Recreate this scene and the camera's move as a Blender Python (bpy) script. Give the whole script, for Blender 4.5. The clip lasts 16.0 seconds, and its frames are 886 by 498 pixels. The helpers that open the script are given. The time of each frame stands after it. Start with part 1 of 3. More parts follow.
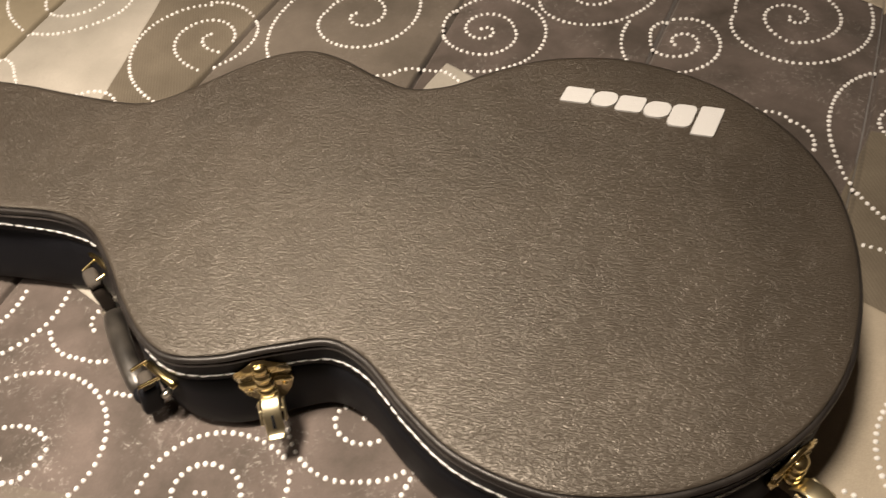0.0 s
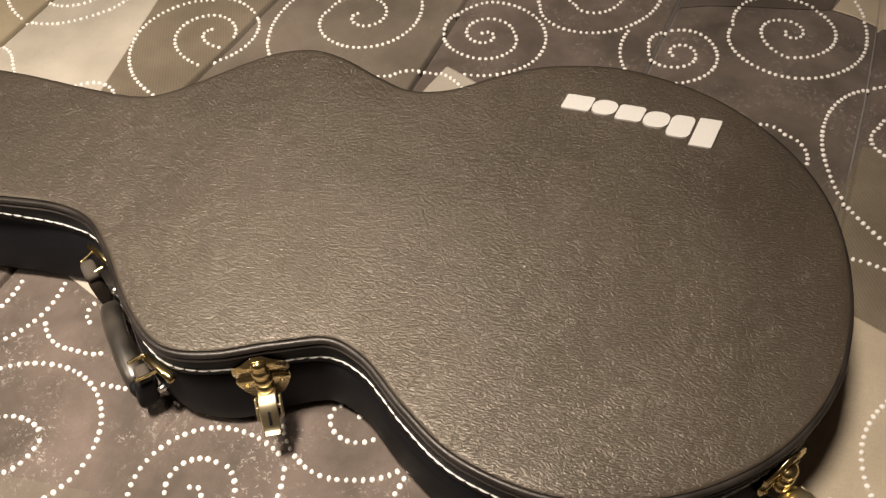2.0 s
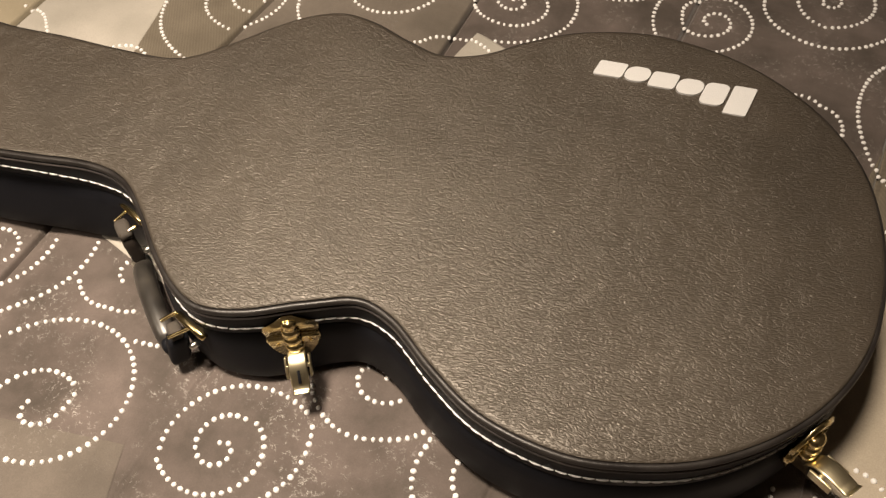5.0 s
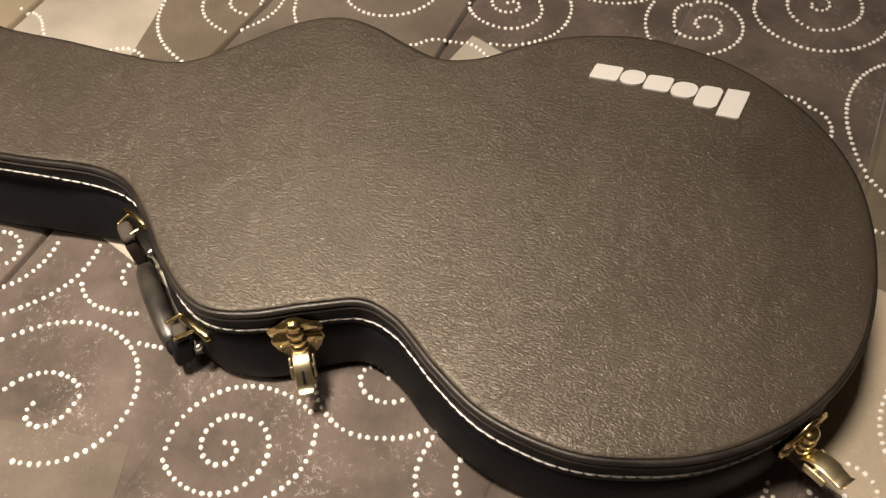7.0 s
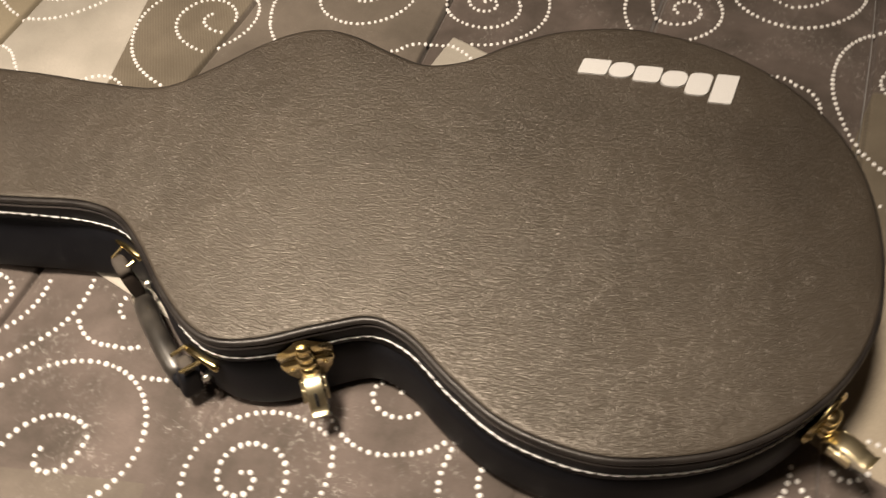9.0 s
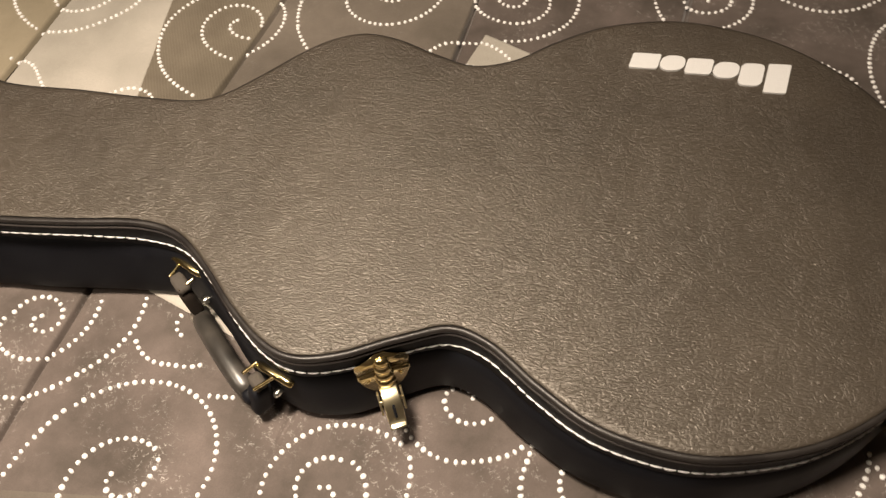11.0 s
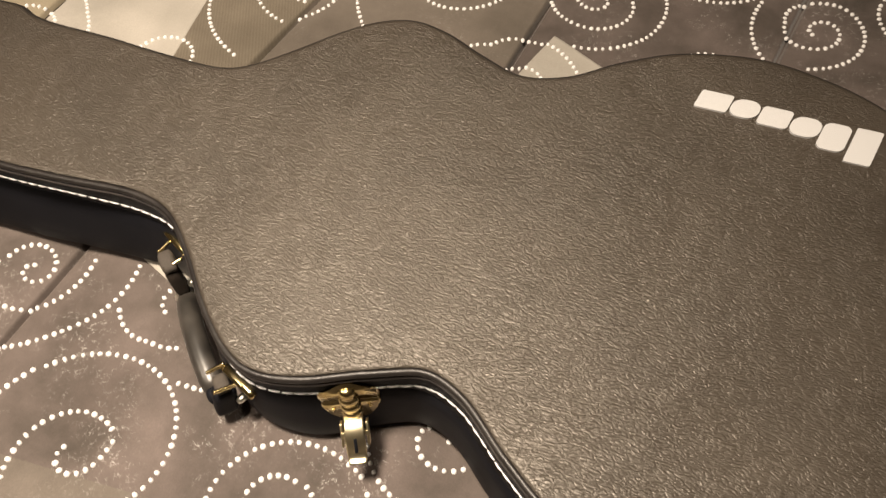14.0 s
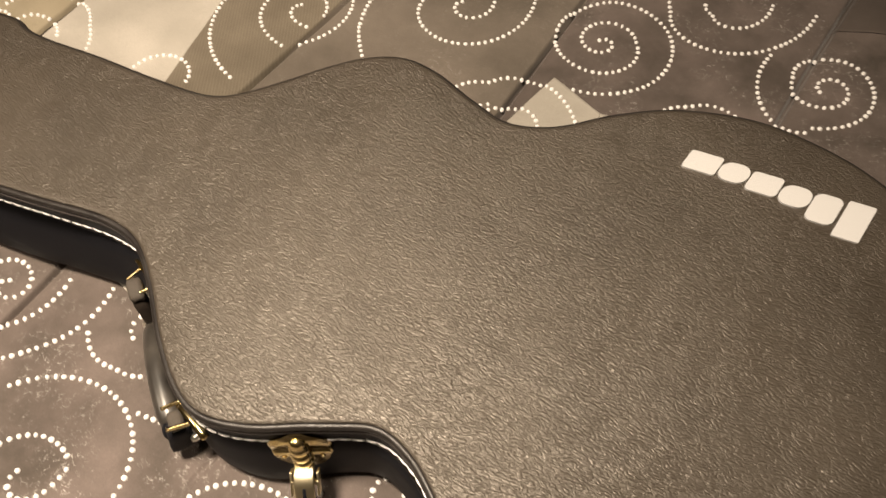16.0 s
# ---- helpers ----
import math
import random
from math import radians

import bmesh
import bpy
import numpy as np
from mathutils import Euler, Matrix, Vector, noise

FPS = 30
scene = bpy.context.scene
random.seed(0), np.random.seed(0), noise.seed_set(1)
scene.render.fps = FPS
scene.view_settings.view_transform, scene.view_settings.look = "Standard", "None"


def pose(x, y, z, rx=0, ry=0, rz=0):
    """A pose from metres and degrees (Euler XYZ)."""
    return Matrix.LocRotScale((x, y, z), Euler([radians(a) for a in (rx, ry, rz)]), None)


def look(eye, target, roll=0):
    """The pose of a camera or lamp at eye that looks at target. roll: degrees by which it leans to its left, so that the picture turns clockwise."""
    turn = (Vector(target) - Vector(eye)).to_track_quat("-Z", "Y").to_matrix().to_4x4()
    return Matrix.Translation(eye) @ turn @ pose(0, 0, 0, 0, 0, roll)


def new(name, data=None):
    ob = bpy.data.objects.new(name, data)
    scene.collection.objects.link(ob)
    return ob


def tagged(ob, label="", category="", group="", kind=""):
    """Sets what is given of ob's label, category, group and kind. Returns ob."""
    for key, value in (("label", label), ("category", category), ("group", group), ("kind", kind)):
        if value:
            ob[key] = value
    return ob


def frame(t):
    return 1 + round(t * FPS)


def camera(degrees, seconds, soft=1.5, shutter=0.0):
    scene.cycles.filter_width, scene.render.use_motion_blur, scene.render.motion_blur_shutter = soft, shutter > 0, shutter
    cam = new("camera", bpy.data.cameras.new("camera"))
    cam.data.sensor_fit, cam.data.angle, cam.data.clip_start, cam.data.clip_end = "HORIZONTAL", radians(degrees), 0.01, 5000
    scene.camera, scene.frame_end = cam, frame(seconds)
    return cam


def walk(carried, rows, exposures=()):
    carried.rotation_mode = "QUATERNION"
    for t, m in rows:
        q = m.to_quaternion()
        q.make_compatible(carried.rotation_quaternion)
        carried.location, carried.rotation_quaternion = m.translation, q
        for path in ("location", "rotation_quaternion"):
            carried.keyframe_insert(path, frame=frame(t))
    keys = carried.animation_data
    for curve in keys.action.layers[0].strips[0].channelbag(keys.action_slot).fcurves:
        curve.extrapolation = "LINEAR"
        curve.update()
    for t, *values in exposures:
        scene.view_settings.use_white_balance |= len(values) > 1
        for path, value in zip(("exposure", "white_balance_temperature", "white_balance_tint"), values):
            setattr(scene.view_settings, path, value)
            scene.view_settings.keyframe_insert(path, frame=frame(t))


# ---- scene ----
# ---- camera ----
cam = camera(58.5, 16.0, soft=1.4, shutter=0.6)
PATH = [
    (0, (0.02, -0.406, 0.609), (-0.382, 0.744, -0.977), -4.4),
    (0.5, (-0.007, -0.418, 0.61), (-0.398, 0.721, -0.986), -2.9),
    (0.9667, (0.0, -0.407, 0.618), (-0.4055, 0.7414, -0.969), -2.8),
    (1, (0.0, -0.407, 0.618), (-0.392, 0.746, -0.969), -2.8),
    (1.0333, (0.0, -0.407, 0.618), (-0.3785, 0.7506, -0.969), -2.8),
    (1.5, (0.005, -0.405, 0.618), (-0.358, 0.765, -0.962), -1.4),
    (2, (0.009, -0.412, 0.615), (-0.356, 0.75, -0.971), -1.3),
    (2.5, (0.013, -0.413, 0.614), (-0.368, 0.738, -0.977), -1.5),
    (3, (0.014, -0.423, 0.614), (-0.376, 0.708, -0.989), -1.6),
    (3.5, (0.0094, -0.4278, 0.6088), (-0.3989, 0.7025, -1.0520), -1.94),
    (4, (0.004, -0.424, 0.608), (-0.407, 0.671, -1.014), -2.5),
    (6.5, (0.0077, -0.4216, 0.6198), (-0.3803, 0.7109, -1.0444), -1.98),
    (7, (-0.0044, -0.4298, 0.6217), (-0.3839, 0.7024, -1.0447), -1.47),
    (7.5, (0.001, -0.451, 0.622), (-0.35, 0.666, -1.0), -1.0),
    (8, (0.03, -0.454, 0.624), (-0.334, 0.661, -0.996), -1.6),
    (8.4667, (0.0280, -0.4420, 0.6275), (-0.3400, 0.6998, -1.0350), -1.54),
    (8.5, (0.0280, -0.4420, 0.6275), (-0.3446, 0.7142, -1.0238), -1.54),
    (8.5333, (0.0280, -0.4420, 0.6275), (-0.3492, 0.7286, -1.0126), -1.54),
    (9, (-0.0262, -0.4214, 0.6214), (-0.3564, 0.7164, -1.0516), -4.01),
    (9.5, (-0.084, -0.427, 0.62), (-0.297, 0.689, -1.026), -3.8),
    (10, (-0.123, -0.44, 0.627), (-0.307, 0.675, -1.023), -4.7),
    (12.5, (-0.0544, -0.3608, 0.6246), (-0.5140, 0.6863, -1.0768), -3.73),
    (13, (-0.0621, -0.3436, 0.6105), (-0.5119, 0.6710, -1.1131), -2.93),
    (13.5, (-0.0587, -0.3378, 0.6045), (-0.5228, 0.6589, -1.1257), -3.61),
    (14, (-0.0622, -0.3305, 0.6022), (-0.5153, 0.6568, -1.1363), -3.78),
    (14.4667, (-0.0791, -0.3147, 0.6032), (-0.5292, 0.6806, -1.1315), -3.83),
    (14.5, (-0.0791, -0.3147, 0.6032), (-0.5788, 0.6544, -1.1328), -6.32),
    (14.5333, (-0.0791, -0.3147, 0.6032), (-0.6280, 0.6275, -1.1328), -8.82),
    (15, (-0.0727, -0.3189, 0.6011), (-0.6153, 0.6770, -1.1066), -6.97),
    (15.4667, (-0.036, -0.264, 0.609), (-0.643, 0.6311, -1.074), -6.5),
    (15.5, (-0.036, -0.264, 0.609), (-0.631, 0.639, -1.074), -6.5),
    (15.5333, (-0.036, -0.264, 0.609), (-0.619, 0.6469, -1.074), -6.5),
    (16, (-0.038, -0.282, 0.606), (-0.542, 0.672, -1.078), -2.7),
]
walk(cam, [(t, look(eye, target, roll)) for t, eye, target, roll in PATH],
     ((0, 0.0, 6500, 10), (4.2, 0.0, 6500, 10), (6.3, -0.25, 6800, 10), (6.7, -0.2, 6750, 10), (7.6, 0.0, 6550, 10), (8.5, 0.0, 6550, 10), (9.5, -0.1, 6550, 10), (10.2, -0.08, 6550, 10), (12.3, 0.0, 6550, 10), (15.0, 0.0, 6550, 10), (15.5, 0.12, 6600, 10), (16.0, 0.03, 6800, 10)))

# ---- light ----
world = bpy.data.worlds.new("room_air")
scene.world = world
world.use_nodes = True
world.node_tree.nodes["Background"].inputs["Color"].default_value = (0.9, 0.75, 0.58, 1)
world.node_tree.nodes["Background"].inputs["Strength"].default_value = 0.01


def room_lamp(name, place, target, size, power, spread=180, color=(1.0, 0.84, 0.67)):
    lamp = bpy.data.lights.new(name, "AREA")
    lamp.shape, lamp.size, lamp.energy, lamp.color = "DISK", size, power, color
    lamp.spread = radians(spread)
    ob = new(name, lamp)
    ob.matrix_world = look(place, target)


room_lamp("ceiling_light", (-0.45, -0.27, 1.76), (-0.42, -0.28, 0.0), 0.32, 16.3, 86)
# added fill, no known fixture: lifts the near side and its stitching
room_lamp("side_fill_light", (-1.50, -0.95, 1.55), (-0.3, -0.2, 0.0), 0.30, 9.0)
scene.view_settings.exposure = 0.0


# ---- materials ----
def material(name, base, rough=0.6, metal=0.0, spec=0.5):
    m = bpy.data.materials.new(name)
    m.use_nodes = True
    b = m.node_tree.nodes["Principled BSDF"]
    b.inputs["Base Color"].default_value = (*base, 1)
    b.inputs["Roughness"].default_value = rough
    b.inputs["Metallic"].default_value = metal
    b.inputs["Specular IOR Level"].default_value = spec
    return m, m.node_tree.nodes, m.node_tree.links, b


def coords(nodes, links, scale=(1, 1, 1), turn=0.0):
    tc = nodes.new("ShaderNodeTexCoord")
    mp = nodes.new("ShaderNodeMapping")
    mp.inputs["Scale"].default_value = scale
    mp.inputs["Rotation"].default_value = (0, 0, radians(turn))
    links.new(tc.outputs["Object"], mp.inputs["Vector"])
    return mp.outputs["Vector"]


def noise_tex(nodes, links, vec, scale, detail=3.0, rough=0.55):
    n = nodes.new("ShaderNodeTexNoise")
    n.inputs["Scale"].default_value = scale
    n.inputs["Detail"].default_value = detail
    n.inputs["Roughness"].default_value = rough
    links.new(vec, n.inputs["Vector"])
    return n.outputs["Fac"]


def ramp(nodes, links, fac, stops):
    r = nodes.new("ShaderNodeValToRGB")
    e = r.color_ramp.elements
    e[0].position, e[0].color = stops[0][0], (*stops[0][1], 1)
    e[1].position, e[1].color = stops[-1][0], (*stops[-1][1], 1)
    for p, c in stops[1:-1]:
        e.new(p).color = (*c, 1)
    links.new(fac, r.inputs["Fac"])
    return r.outputs["Color"]


def bump(nodes, links, height, strength, distance, below=None):
    b = nodes.new("ShaderNodeBump")
    b.inputs["Strength"].default_value = strength
    b.inputs["Distance"].default_value = distance
    links.new(height, b.inputs["Height"])
    if below is not None:
        links.new(below, b.inputs["Normal"])
    return b.outputs["Normal"]


def maths(nodes, links, op, a, b):
    m = nodes.new("ShaderNodeMath")
    m.operation = op
    for i, v in enumerate((a, b)):
        if isinstance(v, (int, float)):
            m.inputs[i].default_value = v
        else:
            links.new(v, m.inputs[i])
    return m.outputs[0]


def mix(nodes, links, fac, a, b, mode="MIX"):
    m = nodes.new("ShaderNodeMix")
    m.data_type, m.blend_type = "RGBA", mode
    for i, v in ((0, fac), (6, a), (7, b)):
        if isinstance(v, (int, float)):
            m.inputs[i].default_value = v
        elif isinstance(v, tuple):
            m.inputs[i].default_value = (*v, 1)
        else:
            links.new(v, m.inputs[i])
    return m.outputs[2]


def leather():
    """Embossed black-brown vinyl leather with a short creased grain."""
    m, n, l, b = material("embossed_leather", (0.045, 0.039, 0.033), 0.5, 0, 0.5)
    v = coords(n, l)
    warp = n.new("ShaderNodeVectorMath")
    warp.operation = "MULTIPLY_ADD"
    wn = n.new("ShaderNodeTexNoise")
    wn.inputs["Scale"].default_value = 60
    l.new(v, wn.inputs["Vector"])
    l.new(wn.outputs["Color"], warp.inputs[0])
    warp.inputs[1].default_value = (0.006, 0.006, 0.006)
    l.new(v, warp.inputs[2])
    sway = n.new("ShaderNodeVectorMath")
    sway.operation = "MULTIPLY_ADD"
    slow = n.new("ShaderNodeTexNoise")
    slow.inputs["Scale"].default_value = 11
    l.new(v, slow.inputs["Vector"])
    l.new(slow.outputs["Color"], sway.inputs[0])
    sway.inputs[1].default_value = (0.010, 0.014, 0.0)
    l.new(warp.outputs[0], sway.inputs[2])
    stretch = n.new("ShaderNodeMapping")
    stretch.inputs["Scale"].default_value = (0.46, 1.35, 1.0)
    stretch.inputs["Rotation"].default_value = (0, 0, radians(6))
    l.new(sway.outputs[0], stretch.inputs["Vector"])
    vor = n.new("ShaderNodeTexVoronoi")
    vor.feature = "DISTANCE_TO_EDGE"
    vor.inputs["Scale"].default_value = 460
    l.new(stretch.outputs[0], vor.inputs["Vector"])
    cell = ramp(n, l, vor.outputs["Distance"], [(0.0, (0, 0, 0)), (0.12, (0.75, 0.75, 0.75)), (0.34, (1, 1, 1))])
    wave = maths(n, l, "ABSOLUTE", maths(n, l, "SUBTRACT", noise_tex(n, l, stretch.outputs[0], 300, 2, 0.5), 0.5), 0)
    crease = ramp(n, l, wave, [(0.0, (0, 0, 0)), (0.035, (0.6, 0.6, 0.6)), (0.11, (1, 1, 1))])
    grain = maths(n, l, "ADD", maths(n, l, "MULTIPLY", cell, 0.40), maths(n, l, "MULTIPLY", crease, 0.75))
    fine = noise_tex(n, l, v, 1100, 2)
    wide = noise_tex(n, l, v, 22, 4, 0.6)
    worn = ramp(n, l, noise_tex(n, l, v, 13, 4), [(0.34, (0.80, 0.80, 0.80)), (0.62, (1, 1, 1))])
    h = maths(n, l, "ADD", maths(n, l, "MULTIPLY", grain, worn), maths(n, l, "MULTIPLY", fine, 0.03))
    nrm = bump(n, l, wide, 0.06, 0.001)
    l.new(bump(n, l, h, 1.0, 0.00036, nrm), b.inputs["Normal"])
    tone = ramp(n, l, noise_tex(n, l, v, 9, 5), [(0.3, (0.036, 0.0286, 0.0212)), (0.7, (0.054, 0.0434, 0.0326))])
    l.new(tone, b.inputs["Base Color"])
    l.new(maths(n, l, "ADD", maths(n, l, "MULTIPLY", wide, 0.08), 0.40), b.inputs["Roughness"])
    b.inputs["Specular IOR Level"].default_value = 1.0
    b.inputs["Specular Tint"].default_value = (1.0, 0.945, 0.87, 1)
    return m


def vinyl():
    m, n, l, b = material("black_vinyl", (0.007, 0.008, 0.011), 0.5, 0, 0.16)
    v = coords(n, l)
    g = noise_tex(n, l, v, 500, 3)
    w = noise_tex(n, l, v, 30, 4)
    l.new(bump(n, l, g, 0.25, 0.0004), b.inputs["Normal"])
    l.new(ramp(n, l, w, [(0.3, (0.005, 0.0055, 0.008)), (0.75, (0.009, 0.0095, 0.0125))]), b.inputs["Base Color"])
    l.new(maths(n, l, "ADD", maths(n, l, "MULTIPLY", w, 0.25), 0.40), b.inputs["Roughness"])
    return m


def piping_mat():
    m, n, l, b = material("rolled_leather_edge", (0.025, 0.021, 0.02), 0.45, 0, 0.55)
    v = coords(n, l)
    w = noise_tex(n, l, v, 34, 4)
    l.new(ramp(n, l, w, [(0.3, (0.028, 0.025, 0.025)), (0.75, (0.060, 0.051, 0.047))]), b.inputs["Base Color"])
    l.new(maths(n, l, "ADD", maths(n, l, "MULTIPLY", w, 0.3), 0.36), b.inputs["Roughness"])
    l.new(bump(n, l, noise_tex(n, l, v, 420, 4, 0.65), 0.6, 0.0005), b.inputs["Normal"])
    return m


def roll_mat():
    m, n, l, b = material("dark_rolled_leather", (0.02, 0.017, 0.016), 0.42, 0, 0.45)
    v = coords(n, l)
    w = noise_tex(n, l, v, 40, 4)
    l.new(ramp(n, l, w, [(0.3, (0.014, 0.012, 0.0115)), (0.75, (0.030, 0.026, 0.0235))]), b.inputs["Base Color"])
    l.new(maths(n, l, "ADD", maths(n, l, "MULTIPLY", w, 0.3), 0.22), b.inputs["Roughness"])
    l.new(bump(n, l, noise_tex(n, l, v, 420, 4, 0.65), 0.6, 0.0004), b.inputs["Normal"])
    return m


def gold():
    m, n, l, b = material("polished_brass", (0.86, 0.74, 0.44), 0.2, 1.0)
    v = coords(n, l)
    w = noise_tex(n, l, v, 120, 4)
    l.new(ramp(n, l, w, [(0.3, (0.76, 0.59, 0.25)), (0.7, (0.94, 0.80, 0.47))]), b.inputs["Base Color"])
    l.new(maths(n, l, "ADD", maths(n, l, "MULTIPLY", w, 0.18), 0.10), b.inputs["Roughness"])
    return m


def grip_mat():
    m, n, l, b = material("worn_grip_with_sheen", (0.03, 0.029, 0.028), 0.3, 0, 0.9)
    v = coords(n, l)
    w = noise_tex(n, l, v, 24, 3)
    # pale blotches: wear, and the grip's glossy sheen put into the colour
    l.new(ramp(n, l, w, [(0.3, (0.016, 0.0145, 0.013)), (0.72, (0.075, 0.067, 0.058))]), b.inputs["Base Color"])
    l.new(maths(n, l, "ADD", maths(n, l, "MULTIPLY", w, 0.14), 0.28), b.inputs["Roughness"])
    l.new(bump(n, l, noise_tex(n, l, v, 260, 3), 0.2, 0.0004), b.inputs["Normal"])
    return m


def cloth(name, dark, light, stripe=0.0, sheen=0.35, fuzz=0.0):
    """Brushed microfibre: mottled nap, fine weave, optional pinstripe and pale rubbed flecks."""
    m, n, l, b = material(name, light, 0.75, 0, 0.25)
    v = coords(n, l)
    nap = noise_tex(n, l, v, 14, 5, 0.62)
    col = ramp(n, l, nap, [(0.28, dark), (0.5, tuple((p + q) / 2 for p, q in zip(dark, light))), (0.74, light)])
    blotch = ramp(n, l, noise_tex(n, l, v, 5.5, 3, 0.5), [(0.36, (0.78, 0.77, 0.75)), (0.62, (1.06, 1.05, 1.04))])
    col = mix(n, l, 1.0, col, blotch, "MULTIPLY")
    weave = noise_tex(n, l, coords(n, l, (1, 1, 1)), 900, 2)
    col = mix(n, l, 0.35, col, ramp(n, l, weave, [(0.3, (0.55, 0.55, 0.55)), (0.7, (1.0, 1.0, 1.0))]), "MULTIPLY")
    height = weave
    if stripe:
        wv = n.new("ShaderNodeTexWave")
        wv.bands_direction = "X"
        wv.inputs["Scale"].default_value = 95
        wv.inputs["Distortion"].default_value = 0.6
        l.new(coords(n, l, (1, 1, 1), -25), wv.inputs["Vector"])
        col = mix(n, l, stripe, col, ramp(n, l, wv.outputs["Fac"], [(0.2, (0.5, 0.48, 0.44)), (0.8, (1.15, 1.12, 1.08))]), "MULTIPLY")
        height = maths(n, l, "ADD", weave, maths(n, l, "MULTIPLY", wv.outputs["Fac"], 0.5))
    if fuzz:
        curl = maths(n, l, "ABSOLUTE", maths(n, l, "SUBTRACT", noise_tex(n, l, coords(n, l, (0.9, 1.3, 1.0), 20), 270, 3, 0.6), 0.5), 0)
        hair = ramp(n, l, curl, [(0.006, (1, 1, 1)), (0.030, (0, 0, 0))])
        loose = ramp(n, l, noise_tex(n, l, coords(n, l, (1, 1, 1), 50), 190, 3, 0.6), [(0.51, (0, 0, 0)), (0.60, (1, 1, 1))])
        rub = ramp(n, l, noise_tex(n, l, v, 13, 4, 0.65), [(0.47, (0, 0, 0)), (0.64, (1, 1, 1))])
        mask = maths(n, l, "MULTIPLY", maths(n, l, "MULTIPLY", hair, loose), rub)
        col = mix(n, l, maths(n, l, "MULTIPLY", mask, fuzz), col, (0.60, 0.58, 0.55))
    l.new(col, b.inputs["Base Color"])
    b.inputs["Sheen Weight"].default_value = sheen
    b.inputs["Sheen Roughness"].default_value = 0.4
    nb = bump(n, l, nap, 0.45, 0.005)
    l.new(bump(n, l, height, 0.35, 0.0006, nb), b.inputs["Normal"])
    return m


def thread(name, base):
    m, n, l, b = material(name, base, 0.6, 0, 0.4)
    v = coords(n, l)
    l.new(bump(n, l, noise_tex(n, l, v, 1500, 2), 0.4, 0.0004), b.inputs["Normal"])
    return m


def plaster(name, base):
    m, n, l, b = material(name, base, 0.9)
    v = coords(n, l)
    l.new(bump(n, l, noise_tex(n, l, v, 90, 4), 0.15, 0.002), b.inputs["Normal"])
    l.new(ramp(n, l, noise_tex(n, l, v, 1.5, 4), [(0.3, tuple(c * 0.93 for c in base)), (0.7, base)]), b.inputs["Base Color"])
    return m


LEATHER, VINYL, PIPING, ROLL, GOLD, GRIP = leather(), vinyl(), piping_mat(), roll_mat(), gold(), grip_mat()
PLUM = cloth("plum_brown_microfibre", (0.070, 0.059, 0.050), (0.186, 0.152, 0.141), 0, 0.4, 0.75)
TAUPE = cloth("taupe_pinstripe_cloth", (0.150, 0.128, 0.098), (0.215, 0.187, 0.146), 0.2, 0.25)
OLIVE = cloth("plain_taupe_cloth", (0.122, 0.105, 0.087), (0.205, 0.177, 0.150), 0, 0.3, 0.3)
UMBER = cloth("umber_brown_cloth", (0.112, 0.096, 0.082), (0.185, 0.160, 0.138), 0, 0.35, 0.25)
BEIGE = cloth("beige_suede_cloth", (0.43, 0.405, 0.36), (0.52, 0.49, 0.44), 0, 0.3)
TAN = cloth("tan_suede_cloth", (0.30, 0.26, 0.185), (0.38, 0.33, 0.245), 0, 0.3)
SAND = cloth("sand_suede_cloth", (0.385, 0.338, 0.268), (0.475, 0.418, 0.335), 0, 0.3)
DARK = cloth("dark_brown_cloth", (0.075, 0.062, 0.055), (0.105, 0.088, 0.078), 0, 0.3)
STRAP = cloth("dark_brown_strap", (0.020, 0.015, 0.012), (0.036, 0.028, 0.022), 0, 0.0)
CAP = cloth("grey_rubber", (0.055, 0.047, 0.040), (0.10, 0.088, 0.076), 0, 0.0)
SILVER = material("pale_nickel", (0.86, 0.84, 0.76), 0.28, 1.0)[0]
# base paled beyond GOLD to hold the lever's bright reflection
BRASS = material("brass_paled_for_glare", (0.93, 0.83, 0.57), 0.32, 1.0)[0]
BEAD = thread("white_embroidery_thread", (0.88, 0.87, 0.86))
STITCH = thread("white_stitching", (0.94, 0.94, 0.95))
LOGO = thread("white_printed_ink", (0.60, 0.60, 0.60))
WALL, CEIL, FLOOR = plaster("wall_paint", (0.34, 0.30, 0.255)), plaster("ceiling_paint", (0.75, 0.71, 0.66)), plaster("brown_carpet", (0.16, 0.12, 0.09))


# ---- builders ----
def part(name, bm, mat, parent=None, label="", smooth=True):
    me = bpy.data.meshes.new(name)
    bmesh.ops.recalc_face_normals(bm, faces=bm.faces)
    bm.to_mesh(me)
    bm.free()
    for p in me.polygons:
        p.use_smooth = smooth
    me.materials.append(mat)
    ob = new(name, me)
    if parent is not None:
        ob.parent = parent
    if label:
        tagged(ob, label)
    return ob


def mesh_of(name, verts, faces, mat, parent=None, label="", smooth=True):
    me = bpy.data.meshes.new(name)
    me.from_pydata([tuple(v) for v in verts], [], [tuple(f) for f in faces])
    me.update()
    for p in me.polygons:
        p.use_smooth = smooth
    me.materials.append(mat)
    ob = new(name, me)
    if parent is not None:
        ob.parent = parent
    if label:
        tagged(ob, label)
    return ob


